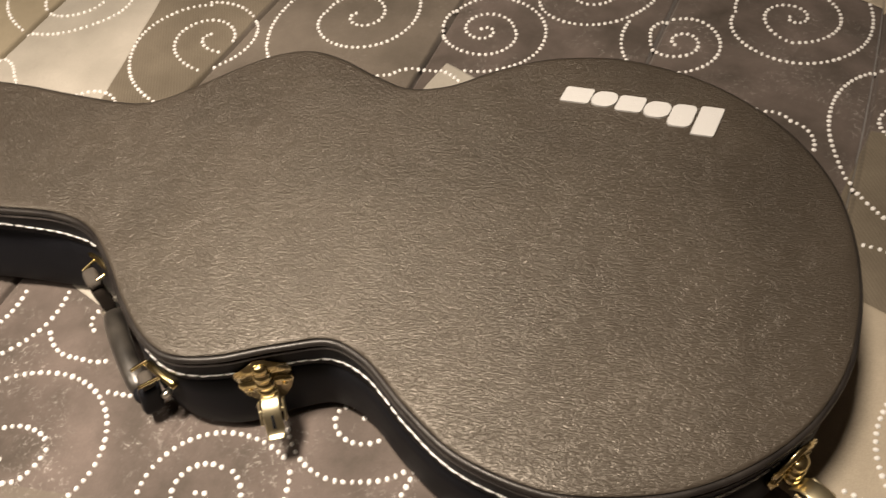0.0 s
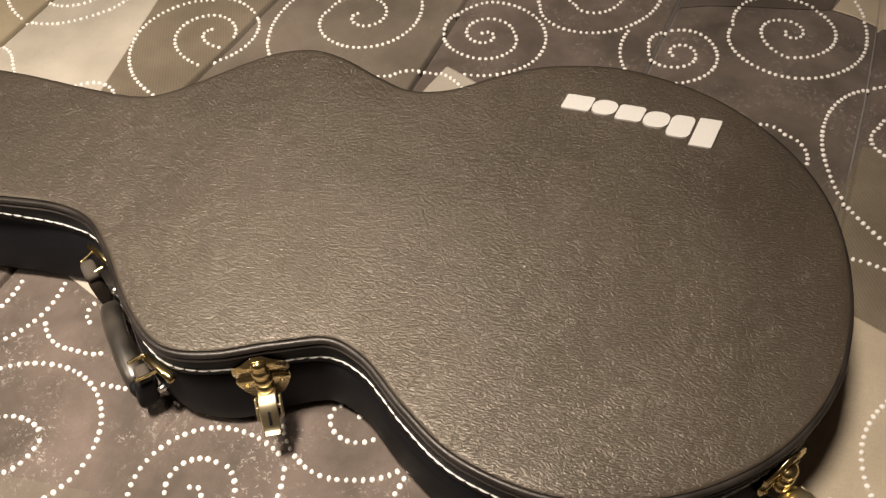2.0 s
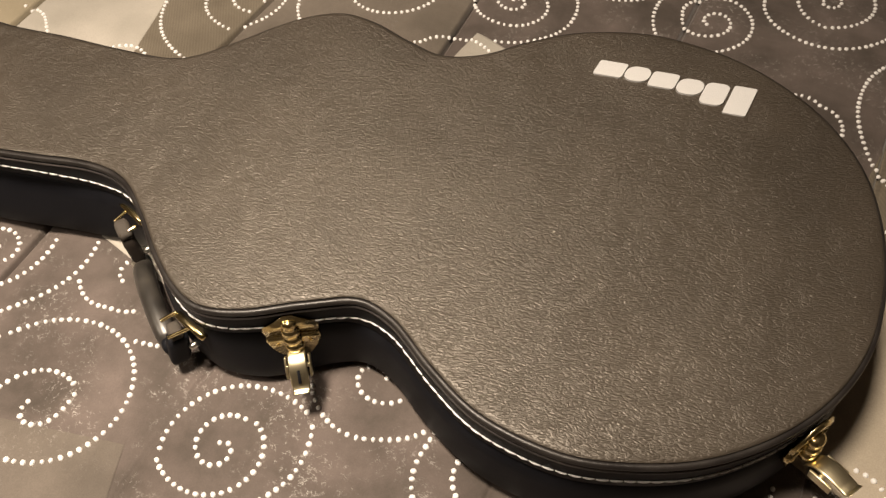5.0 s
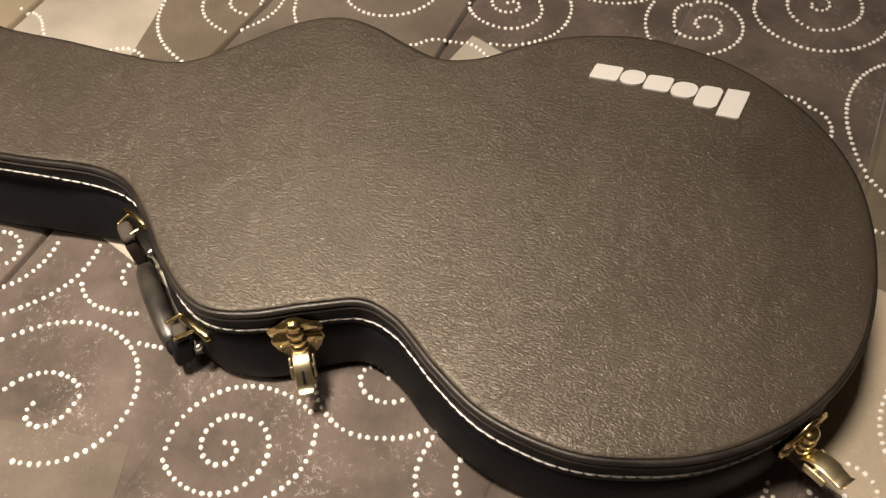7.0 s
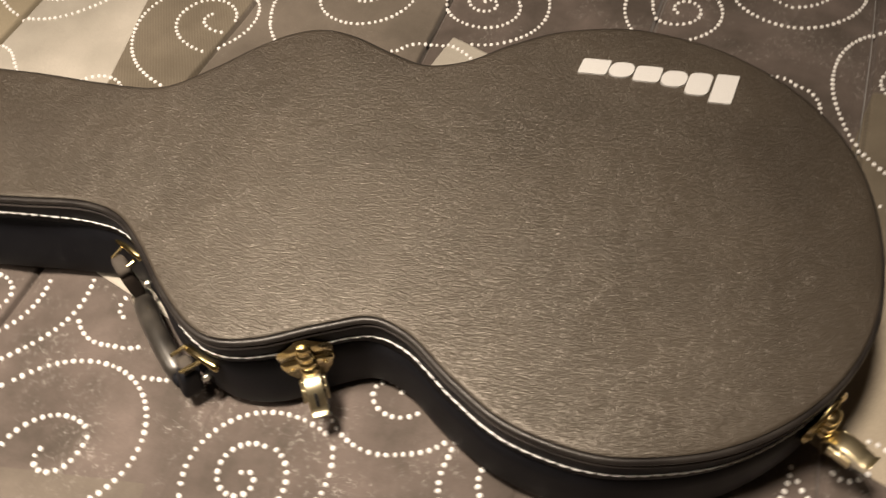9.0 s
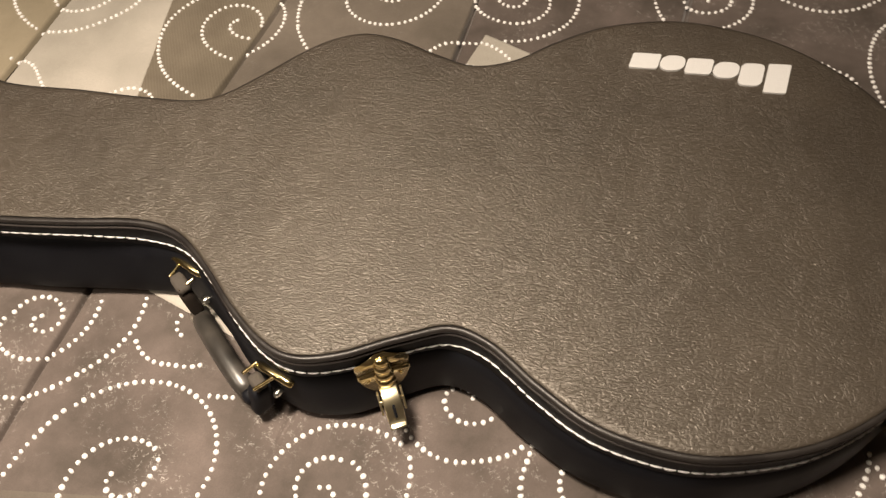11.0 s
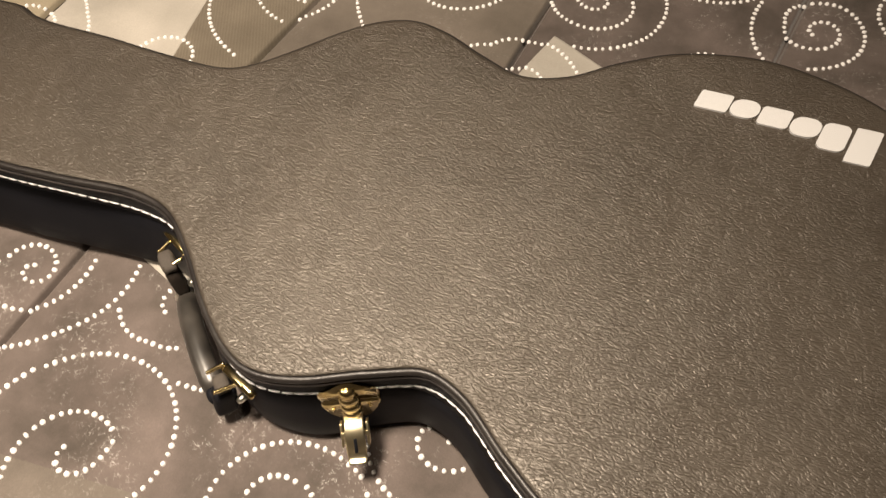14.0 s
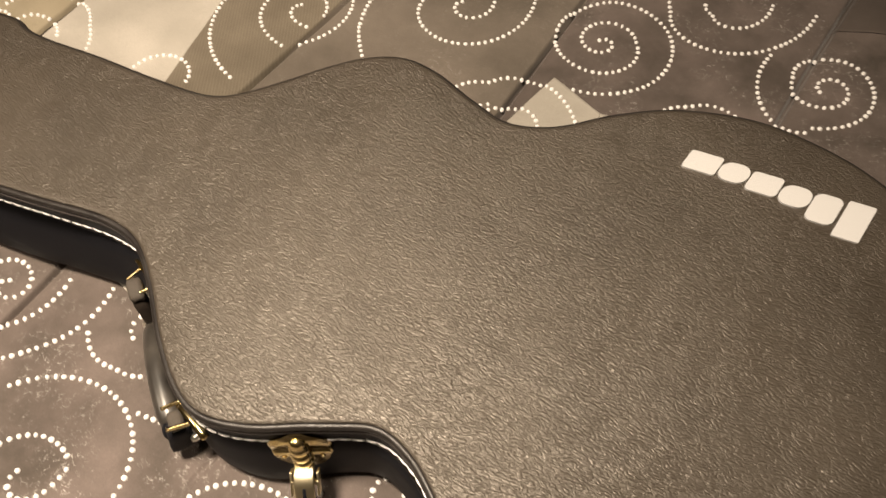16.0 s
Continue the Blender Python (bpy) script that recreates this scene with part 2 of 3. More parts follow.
def box(bm, lo, hi, bevel=0.0, m=None):
    r = bmesh.ops.create_cube(bm, size=1.0)
    vs = r["verts"]
    for v in vs:
        v.co = Vector([lo[i] + (v.co[i] + 0.5) * (hi[i] - lo[i]) for i in range(3)])
    if bevel:
        es = list({e for v in vs for e in v.link_edges})
        g = bmesh.ops.bevel(bm, geom=es, offset=bevel, segments=2, affect="EDGES", profile=0.6)
        vs = list({v for f in g["faces"] for v in f.verts} | {v for v in vs if v.is_valid})
    if m is not None:
        bmesh.ops.transform(bm, matrix=m, verts=vs)
    return vs


def prism(bm, pts, y0, y1, bevel=0.0):
    """A plate with the outline pts in x and z, from y0 to y1."""
    a = [bm.verts.new((x, y0, z)) for x, z in pts]
    b = [bm.verts.new((x, y1, z)) for x, z in pts]
    k = len(pts)
    fs = [bm.faces.new(a[::-1]), bm.faces.new(b)]
    fs += [bm.faces.new((a[i], a[(i + 1) % k], b[(i + 1) % k], b[i])) for i in range(k)]
    if bevel:
        bmesh.ops.bevel(bm, geom=list({e for e in fs[1].edges}), offset=bevel, segments=2, affect="EDGES")


def tube(bm, pts, radius, sides=8, closed=False):
    """A round bar along pts."""
    pts = [Vector(p) for p in pts]
    k = len(pts)
    rings = []
    for i, p in enumerate(pts):
        q0 = pts[(i - 1) % k] if closed or i else p
        q1 = pts[(i + 1) % k] if closed or i < k - 1 else p
        d = (q1 - q0).normalized()
        u = d.cross(Vector((0, 0, 1)))
        u = u.normalized() if u.length > 1e-4 else Vector((1, 0, 0))
        w = u.cross(d)
        rr = radius(i / (k - 1)) if callable(radius) else radius
        rings.append([bm.verts.new(p + rr * (math.cos(a) * u + math.sin(a) * w)) for a in (2 * math.pi * j / sides for j in range(sides))])
    for i in range(k if closed else k - 1):
        r0, r1 = rings[i], rings[(i + 1) % k]
        for j in range(sides):
            bm.faces.new((r0[j], r0[(j + 1) % sides], r1[(j + 1) % sides], r1[j]))
    if not closed:
        bm.faces.new(rings[0][::-1])
        bm.faces.new(rings[-1])


# ---- the room that closes the place ----
BED = 0.58


def slab(name, lo, hi, mat, label, category):
    bm = bmesh.new()
    box(bm, lo, hi)
    return tagged(part(name, bm, mat, smooth=False), label, category, kind="structure")


X0, X1, Y0, Y1, ZC = -2.3, 1.7, -1.9, 1.7, 1.85
slab("floor", (X0, Y0, -BED - 0.1), (X1, Y1, -BED), FLOOR, "brown carpeted bedroom floor under the bed", "floor")
slab("ceiling", (X0, Y0, ZC), (X1, Y1, ZC + 0.1), CEIL, "plain off-white painted bedroom ceiling", "ceiling")
slab("wall_west", (X0 - 0.12, Y0, -BED), (X0, Y1, ZC), WALL, "plain tan painted bedroom wall", "wall")
slab("wall_east", (X1, Y0, -BED), (X1 + 0.12, Y1, ZC), WALL, "plain tan painted bedroom wall", "wall")
slab("wall_north", (X0, Y1, -BED), (X1, Y1 + 0.12, ZC), WALL, "plain tan painted bedroom wall", "wall")
slab("wall_south", (X0, Y0 - 0.12, -BED), (X1, Y0, ZC), WALL, "plain tan painted bedroom wall", "wall")

# ---- the bed and its quilt ----
bm = bmesh.new()
box(bm, (-1.20, -0.86, -BED), (0.84, 1.06, -0.045), 0.05)
bed = tagged(part("bed", bm, OLIVE), "bed base with mattress hidden under a quilt", "bed")

SEAMS = (-1.027, -0.778, -0.514, -0.2745, -0.018, 0.218, 0.466, 0.71)


def seam_gap(x, y):
    u = x - 0.13 * y + 0.006 * math.sin(5 * y + x * 9)
    return min(abs(u - k) for k in SEAMS)


def groove(x, y):
    """The sewn channel: a narrow crease, slacker on the near right half of the bed."""
    tight = min(max((y + 0.22) / 0.15, (-0.38 - x) / 0.06, 0), 1)
    return (0.0012 + 0.0062 * tight) * math.exp(-((seam_gap(x, y) / 0.0025) ** 2))


def quilt_z(x, y):
    """Height of the quilt: soft billows and small rucks between the sewn channels."""
    z = 0.0018 * noise.noise(Vector((x * 7, y * 5, 1.3))) + 0.0013 * noise.noise(Vector((x * 19, y * 16, 4.1))) - 0.002
    z += 0.0016 * (0.35 - abs(noise.noise(Vector((x * 11 + y * 5, y * 9 - x * 3, 8.7)))))
    z -= groove(x, y) + 0.0035 * math.exp(-((seam_gap(x, y) / 0.022) ** 2))
    over = max(-1.12 - x, x - 0.76, -0.78 - y, y - 0.98, 0)
    return z - min(over * over * 9, 0.42)


quilt = tagged(new("quilt"), "plum-brown and beige patchwork quilt with white embroidered spirals", "quilt")
cuts = set(np.round(np.linspace(-1.46, 1.08, 660), 5))
for k in SEAMS:
    cuts |= set(np.round(k + np.linspace(-0.0066, 0.0066, 21), 5))
gu, gy = sorted(cuts), np.linspace(-0.94, 1.14, 420)
nx, ny = len(gu), len(gy)


def seam_x(u, y):
    """Where the channel line u runs at y."""
    x = u + 0.13 * y
    for _ in range(3):
        x = u + 0.13 * y - 0.006 * math.sin(5 * y + x * 9)
    return x


verts = [(x, y, quilt_z(x, y)) for y in gy for x in (seam_x(u, y) for u in gu)]
faces = [(j * nx + i, j * nx + i + 1, (j + 1) * nx + i + 1, (j + 1) * nx + i) for j in range(ny - 1) for i in range(nx - 1)]
mesh_of("quilt_cloth", verts, faces, PLUM, quilt, "plum-brown brushed cloth with sewn channels")


PATCHES = []


def patch(name, a, b, c, d, mat, label, lift=0.0009):
    """A piece of cloth sewn on between four corners."""
    a, b, c, d = (Vector(p) for p in (a, b, c, d))
    lift += 0.0010
    PATCHES.append(((a, b, c, d), lift))
    k1 = max(4, int(max((b - a).length, (c - d).length) / 0.0012))
    k2 = max(4, int(max((d - a).length, (c - b).length) / 0.0024))
    vs, fs = [], []
    for j in range(k2 + 1):
        for i in range(k1 + 1):
            s, t = i / k1, j / k2
            p = (a * (1 - s) + b * s) * (1 - t) + (d * (1 - s) + c * s) * t
            edge = i in (0, k1) or j in (0, k2)
            vs.append((p.x, p.y, quilt_z(p.x, p.y) + (lift * 0.55 if edge else lift)))
    w = k1 + 1
    for j in range(k2):
        for i in range(k1):
            fs.append((j * w + i, j * w + i + 1, (j + 1) * w + i + 1, (j + 1) * w + i))
    return mesh_of(name, vs, fs, mat, quilt, label)


def cloth_z(x, y):
    """The top of whatever cloth lies at a place."""
    top = 0.0
    for quad, lift in PATCHES:
        turn = [(q.x - p.x) * (y - p.y) - (q.y - p.y) * (x - p.x) for p, q in zip(quad, quad[1:] + quad[:1])]
        if min(turn) >= 0 or max(turn) <= 0:
            top = max(top, lift)
    return quilt_z(x, y) + 0.6 * groove(x, y) + top + 0.0003


patch("cloth_patch", (-0.583, 0.05), (-0.2625, 0.05), (-0.182, 0.75), (-0.66, 0.75), OLIVE, "plain taupe cloth patch", 0.0007)
patch("cloth_patch", (-0.586, 0.03), (-0.5155, 0.03), (-0.429, 0.62), (-0.645, 0.62), TAUPE, "taupe pinstripe cloth patch", 0.0014)
patch("cloth_patch", (-0.765, 0.02), (-0.572, 0.08), (-0.607, 0.345), (-0.735, 0.335), BEIGE, "pale beige cloth patch", 0.0021)
patch("cloth_patch", (-1.02, 0.02), (-0.775, 0.02), (-0.735, 0.40), (-0.98, 0.40), TAN, "tan cloth patch", 0.0020)
patch("cloth_patch", (0.046, 0.498), (0.232, 0.541), (0.30, 0.78), (0.07, 0.80), DARK, "dark brown cloth patch", 0.0012)
patch("cloth_patch", (-0.292, 0.02), (-0.10, 0.02), (-0.145, 0.275), (-0.205, 0.303), BEIGE, "pale beige cloth patch", 0.0021)
patch("cloth_patch", (-0.10, 0.02), (0.060, 0.02), (0.058, 0.267), (-0.145, 0.275), BEIGE, "pale beige cloth patch", 0.0021)
patch("cloth_patch", (0.19, 0.06), (0.52, -0.05), (0.56, 0.27), (0.265, 0.30), TAUPE, "taupe pinstripe cloth patch", 0.0008)
patch("cloth_patch", (0.13, -0.102), (0.50, -0.266), (0.50, -0.04), (0.13, 0.12), SAND, "warm sand-coloured cloth patch", 0.0018)
patch("cloth_patch", (-0.47, -0.02), (-0.362, -0.02), (-0.362, -0.1310), (-0.470, -0.0915), BEIGE, "pale beige cloth patch", 0.0018)
patch("cloth_patch", (0.234, 0.541), (0.42, 0.48), (0.46, 0.72), (0.30, 0.70), SAND, "warm sand-coloured cloth patch", 0.0018)
patch("cloth_patch", (-0.72, -0.31), (-0.335, -0.272), (-0.275, -0.55), (-0.75, -0.60), UMBER, "umber brown cloth patch", -0.0004)

patch("cloth_patch", (-0.335, -0.40), (-0.288, -0.308), (-0.23, -0.345), (-0.26, -0.42), BEIGE, "pale beige cloth patch", 0.0014)

# the embroidery: small padded satin dots; those nearest the handle and latch are pieces of their own
def dot_shape(lx, wy, hz):
    vs, fs = [], []
    for f, h in ((1.0, -0.9), (0.88, 0.5), (0.45, 0.92)):
        for j in range(8):
            a = 2 * math.pi * j / 8
            vs.append((f * lx * math.cos(a), f * wy * math.sin(a), h * hz))
    vs.append((0, 0, hz))
    for r in range(2):
        for j in range(8):
            fs.append((8 * r + j, 8 * r + (j + 1) % 8, 8 * r + 8 + (j + 1) % 8, 8 * r + 8 + j))
    fs += [(16 + j, 16 + (j + 1) % 8, 24) for j in range(8)]
    return vs, fs


DOT_V, DOT_F = dot_shape(0.0022, 0.0025, 0.0015)
DOT_MESH = bpy.data.meshes.new("embroidered_dot")
DOT_MESH.from_pydata(DOT_V, [], DOT_F)
for poly in DOT_MESH.polygons:
    poly.use_smooth = True
DOT_MESH.materials.append(BEAD)
DOTS = []


def swirl(cx, cy, t0, t1, *c):
    """A line of satin dots on a curve whose radius is a polynomial of the turn."""
    n = 900
    run, nxt, last = 0.0, 0.0, None
    for i in range(n + 1):
        u = i / n
        r = sum(k * u**e for e, k in enumerate(c))
        t = t0 + (t1 - t0) * u
        x, y = cx + r * math.cos(t), cy + r * math.sin(t)
        if last is not None:
            step = math.hypot(x - last[0], y - last[1])
            run += step
            if run >= nxt and step > 1e-7:
                nxt = run + 0.0072 * random.uniform(0.9, 1.1)
                if any(math.hypot(x - d[0], y - d[1]) < 0.0054 for d in DOTS):
                    last = (x, y)
                    continue
                DOTS.append((x, y, math.atan2(y - last[1], x - last[0]) + random.uniform(-0.25, 0.25), random.uniform(0.78, 1.18), random.uniform(0.82, 1.16)))
        last = (x, y)


def finish_embroidery():
    near = [d for d in DOTS if -0.52 < d[0] < -0.08 and d[1] < -0.15][:300]
    for x, y, ang, sx, sy in near:
        ob = new("embroidered_dot", DOT_MESH)
        ob.parent = quilt
        ob.matrix_basis = Matrix.Translation((x, y, cloth_z(x, y) + 0.0003)) @ Matrix.Rotation(ang, 4, "Z") @ Matrix.Diagonal((sx, sy, 1, 1))
    vs, fs = [], []
    for x, y, ang, sx, sy in (d for d in DOTS if d not in near):
        k, z, ca, sa = len(vs), cloth_z(x, y) + 0.0003, math.cos(ang), math.sin(ang)
        vs += [(x + px * sx * ca - py * sy * sa, y + px * sx * sa + py * sy * ca, z + pz) for px, py, pz in DOT_V]
        fs += [tuple(k + i for i in f) for f in DOT_F]
    tagged(mesh_of("embroidery", vs, fs, BEAD, quilt, "white satin embroidery dots in spirals"), kind="stuff")


swirl(-0.2571, -0.2501, 2.330, -5.088, 0.0046, -0.0027, 0.0636, -0.0360)
swirl(-0.2571, -0.2501, 1.195, -2.697, 0.0318, 0.0242, -0.0530, 0.0503)
swirl(-0.2571, -0.2501, -2.697, -5.612, 0.0517, -0.0023, -0.0109, 0.0370)
swirl(-0.4220, -0.2578, -2.706, 0.624, 0.0128, 0.0718, -0.1546, 0.0986)
swirl(-0.4220, -0.2578, 0.624, 3.963, 0.0281, -0.0268, 0.0622, -0.0004)
swirl(-0.3966, -0.2439, -1.897, 2.846, 0.0726, -0.1354, 0.1635)
swirl(-0.4522, -0.2691, 1.843, 3.363, 0.0811, -0.0569, 0.0524)
swirl(-0.5614, -0.1354, 1.710, 9.350, 0.0042, 0.0005, 0.0551, -0.0313)
swirl(-0.5614, -0.1354, 3.067, 6.798, 0.0320, 0.0550, -0.1199, 0.0893)
swirl(-0.5281, -0.1534, -2.278, 0.744, 0.0779, -0.1532, 0.1553)
swirl(-0.4200, -0.1462, 2.821, 6.000, 0.0511, -0.1223, 0.1024)
swirl(-0.3720, 0.2000, -1.6560, -1.5080, 0.3870, -0.0045)
swirl(-0.1431, -0.1818, 3.068, 6.232, 0.0662, -0.1402, 0.1161)
swirl(-0.0771, -0.2003, 2.463, 4.335, 0.0242, -0.0225, 0.0445)
swirl(-0.1627, -0.1496, -0.091, 5.830, 0.0126, -0.0390, 0.0627)
swirl(-0.0404, -0.2100, 2.908, 5.894, 0.0304, 0.0035, -0.0115)
swirl(0.0254, -0.2381, 2.388, 3.176, 0.0292, -0.0176, 0.0148)
swirl(0.0910, -0.1566, -2.175, 0.133, 0.0715, -0.0240, 0.0317)
swirl(0.2134, -0.1508, -3.065, -1.981, 0.0419, -0.0081, 0.0026)
swirl(0.2464, -0.1419, 2.181, -1.655, 0.0306, -0.1009, 0.0999)
swirl(0.2020, -0.1470, -1.585, 0.210, 0.0001, -0.0004, 0.0285)
swirl(0.3093, -0.1166, 1.664, 3.855, 0.1220, -0.1554, 0.0523)
swirl(0.3029, -0.0794, 1.897, 3.494, 0.0215, -0.0177, 0.0039)
swirl(0.3120, 0.0389, 1.946, 3.763, 0.0356, -0.0117, -0.0017)
swirl(0.2828, 0.2076, -2.160, -1.359, 0.0825, -0.0310, 0.0351)
swirl(0.3301, 0.3771, 2.142, 4.589, 0.0426, 0.0288, 0.1623)
swirl(0.2915, 0.3307, 1.097, 4.945, 0.0306, -0.1047, 0.1305)
swirl(0.1802, 0.2856, 2.547, -0.963, 0.0285, -0.0997, 0.1158)
swirl(-0.3380, 0.3681, 2.696, 9.261, 0.0053, 0.0316, 0.0464, -0.0404)
swirl(-0.3380, 0.3681, 2.978, 7.149, 0.0399, 0.1046, -0.1752, 0.1185)
swirl(-0.1753, 0.3752, 3.029, -5.944, 0.0060, -0.0282, 0.1401, -0.0836)
swirl(-0.1753, 0.3752, 0.339, -4.366, 0.0340, 0.0622, -0.0912, 0.0591)
swirl(-0.1753, 0.3752, 1.918, -1.689, 0.0644, 0.0429, -0.0731, 0.0464)
swirl(-0.2576, 0.2582, -2.867, -6.378, 0.0369, -0.1393, 0.1993)
swirl(-0.2164, 0.2154, 2.617, 0.683, 0.0403, -0.0140, -0.0002)
swirl(-0.0789, 0.4671, 2.402, 6.927, 0.0177, -0.0986, 0.1499)
swirl(-0.1079, 0.4592, 2.405, 6.687, 0.0324, -0.1141, 0.2256)
swirl(-0.0591, 0.3112, -2.994, -5.965, 0.0281, -0.0757, 0.0948)
swirl(0.0545, 0.4054, -2.066, -9.353, 0.0091, -0.0187, 0.1076, -0.0644)
swirl(0.0545, 0.4054, -3.070, -7.894, 0.0307, 0.0889, -0.1699, 0.1116)
swirl(0.0571, 0.3483, 2.243, 6.564, 0.1041, -0.3000, 0.2167)
swirl(0.1828, 0.4802, -2.829, 4.737, 0.0043, 0.0509, -0.0756, 0.0709)
swirl(0.1828, 0.4802, -1.546, 3.245, 0.0492, -0.0125, 0.1220, -0.0916)
swirl(0.1828, 0.4802, -3.039, 0.885, 0.0684, 0.1415, -0.3226, 0.2298)
swirl(-0.7327, 0.3040, 2.802, 6.617, 0.0301, -0.0690, 0.0956)
swirl(-0.6949, 0.2927, 3.080, 7.081, 0.1161, -0.2823, 0.2382)
swirl(-0.8232, 0.1417, -2.432, -5.256, 0.0195, -0.1895, 0.2206)
swirl(-0.7792, 0.1263, 2.718, 0.099, 0.0162, 0.0241, 0.0072)
swirl(-0.7277, 0.1499, 2.235, -0.475, 0.0578, -0.1206, 0.1059)
swirl(-0.5856, 0.1266, 2.998, 0.164, 0.0377, 0.0063, -0.0166)
swirl(-0.2211, 0.2074, 0.194, 9.503, 0.0025, 0.0327, 0.0190)
swirl(-0.0437, 0.2586, -0.734, 5.014, 0.0009, 0.0350, -0.0269)
swirl(-0.0382, 0.2505, -2.891, -6.169, 0.0142, 0.0965, -0.0797)
swirl(0.1167, 0.2286, 2.815, 1.128, 0.0482, -0.0082, 0.0425)
swirl(0.1433, 0.2548, -2.472, -5.127, 0.0398, -0.0693, 0.0562)
swirl(-0.3479, 0.2770, -1.890, -3.305, 0.0769, -0.0619, 0.0713)
swirl(-0.3328, -0.3540, 3.062, 0.444, 0.0503, -0.0894, 0.1024)
swirl(-0.2320, -0.2671, 0.967, -2.117, 0.0681, -0.1570, 0.1469)
swirl(-0.1347, -0.3180, 2.383, 1.135, 0.0349, -0.0054, 0.0123)
swirl(-0.0793, -0.2456, 3.110, 5.100, 0.0177, -0.0197, 0.0241)
swirl(-0.5099, 0.2912, 1.594, 5.552, 0.0028, -0.0264, 0.0594)
swirl(-0.5044, 0.2898, 0.045, 4.929, 0.0252, 0.0067, 0.0310)
swirl(-0.4921, 0.2922, -1.362, 2.226, 0.0529, -0.0871, 0.1497, -0.0403)
swirl(-0.4921, 0.2922, 2.226, 4.507, 0.0691, 0.0677, 0.0120, -0.0162)
swirl(-0.2945, 0.3398, 2.774, 3.700, 0.1460, -0.0005, 0.0005)
swirl(-0.4166, -0.1178, 2.705, 4.678, 0.0147)

# ---- the guitar case ----
CASE = pose(0, 0.004, 0, 0, 0, 2.0)
case = tagged(new("guitar_case"), "closed black leather-look guitar case with brass latches on a quilt", "guitar case")
case.matrix_world = CASE
H = 0.106
# half outline: along the case, half width
OUTLINE = ((-0.862, 0.0), (-0.860, 0.045), (-0.842, 0.076), (-0.80, 0.085), (-0.70, 0.0845), (-0.662, 0.084), (-0.645, 0.077), (-0.62, 0.0735), (-0.56, 0.0725), (-0.50, 0.069),
           (-0.443, 0.069), (-0.411, 0.0775), (-0.378, 0.107), (-0.346, 0.1415), (-0.319, 0.164), (-0.290, 0.175), (-0.258, 0.170), (-0.215, 0.151), (-0.178, 0.139), (-0.147, 0.148),
           (-0.105, 0.180), (-0.060, 0.206), (0.0, 0.2185), (0.045, 0.213), (0.092, 0.197), (0.138, 0.166), (0.172, 0.128), (0.194, 0.085), (0.204, 0.040), (0.2065, 0.0))


def half_outline(count):
    """count + 1 evenly spaced points on a smooth curve through OUTLINE, from tip to tail."""
    ks = [Vector(p) for p in OUTLINE]
    ks = [Vector((ks[1].x, -ks[1].y))] + ks + [Vector((ks[-2].x, -ks[-2].y))]
    raw = []
    for i in range(1, len(ks) - 2):
        p0, p1, p2, p3 = ks[i - 1 : i + 3]
        t0, t1 = 0.0, (p1 - p0).length ** 0.5
        t2 = t1 + (p2 - p1).length ** 0.5
        t3 = t2 + (p3 - p2).length ** 0.5
        for j in range(24):
            t = t1 + (t2 - t1) * j / 24
            a1, a2, a3 = (p0 * (t1 - t) + p1 * (t - t0)) / (t1 - t0), (p1 * (t2 - t) + p2 * (t - t1)) / (t2 - t1), (p2 * (t3 - t) + p3 * (t - t2)) / (t3 - t2)
            b1, b2 = (a1 * (t2 - t) + a2 * (t - t0)) / (t2 - t0), (a2 * (t3 - t) + a3 * (t - t1)) / (t3 - t1)
            raw.append((b1 * (t2 - t) + b2 * (t - t1)) / (t2 - t1))
    raw.append(ks[-2])
    run = np.concatenate([[0], np.cumsum([(b - a).length for a, b in zip(raw, raw[1:])])])
    at = np.linspace(0, run[-1], count + 1)
    return np.stack([np.interp(at, run, [p.x for p in raw]), np.interp(at, run, [max(p.y, 0) for p in raw])], 1), run[-1]


HALF, HALF_LEN = half_outline(330)


def ease(x, a, b):
    """0 at a, 1 at b, smooth between."""
    t = min(max((x - a) / (b - a), 0), 1)
    return t * t * (3 - 2 * t)


def far_slip(x):
    """The far flank's bouts sit a little nearer the neck."""
    return -0.0108 * ease(x, -0.455, -0.405) * (1 - 0.6 * ease(x, -0.19, -0.125)) * (1 - ease(x, -0.12, -0.02))


def rim_slip(x):
    """The near rim of the lid, against the shell below it."""
    return 0.0032 * ease(x, -0.43, -0.38) * (1 - ease(x, -0.12, -0.05))


def rim_out(x):
    return 0.0052 * (1 - ease(x, -0.52, -0.425)) + 0.0022 * ease(x, -0.335, -0.30) * (1 - ease(x, -0.20, -0.165))


FAR = HALF + np.array([(far_slip(x), 0) for x, w in HALF])
NEAR = HALF * (1, -1)
RIM = np.array([(x + rim_slip(x), -w - rim_out(x) * min(w / 0.03, 1)) for x, w in HALF])
LOOP = np.concatenate([FAR, NEAR[-2:0:-1]])
TOP = np.concatenate([FAR, RIM[-2:0:-1]])
TANG = np.roll(LOOP, -1, 0) - np.roll(LOOP, 1, 0)
TANG /= np.linalg.norm(TANG, axis=1)[:, None]
NORM = np.stack([-TANG[:, 1], TANG[:, 0]], 1)


def flare(x, z):
    """The neck end of the shell widens towards the bed."""
    along = min(max((-0.37 - x) / 0.09, 0), 1)
    grow = 0.008 + 0.004 * min(max((-0.46 - x) / 0.2, 0), 1)
    low = min(max((0.068 - z) / 0.05, 0), 1)
    bout = 0.005 * math.exp(-(((x + 0.250) / 0.032) ** 2))
    return (grow * along + bout) * low


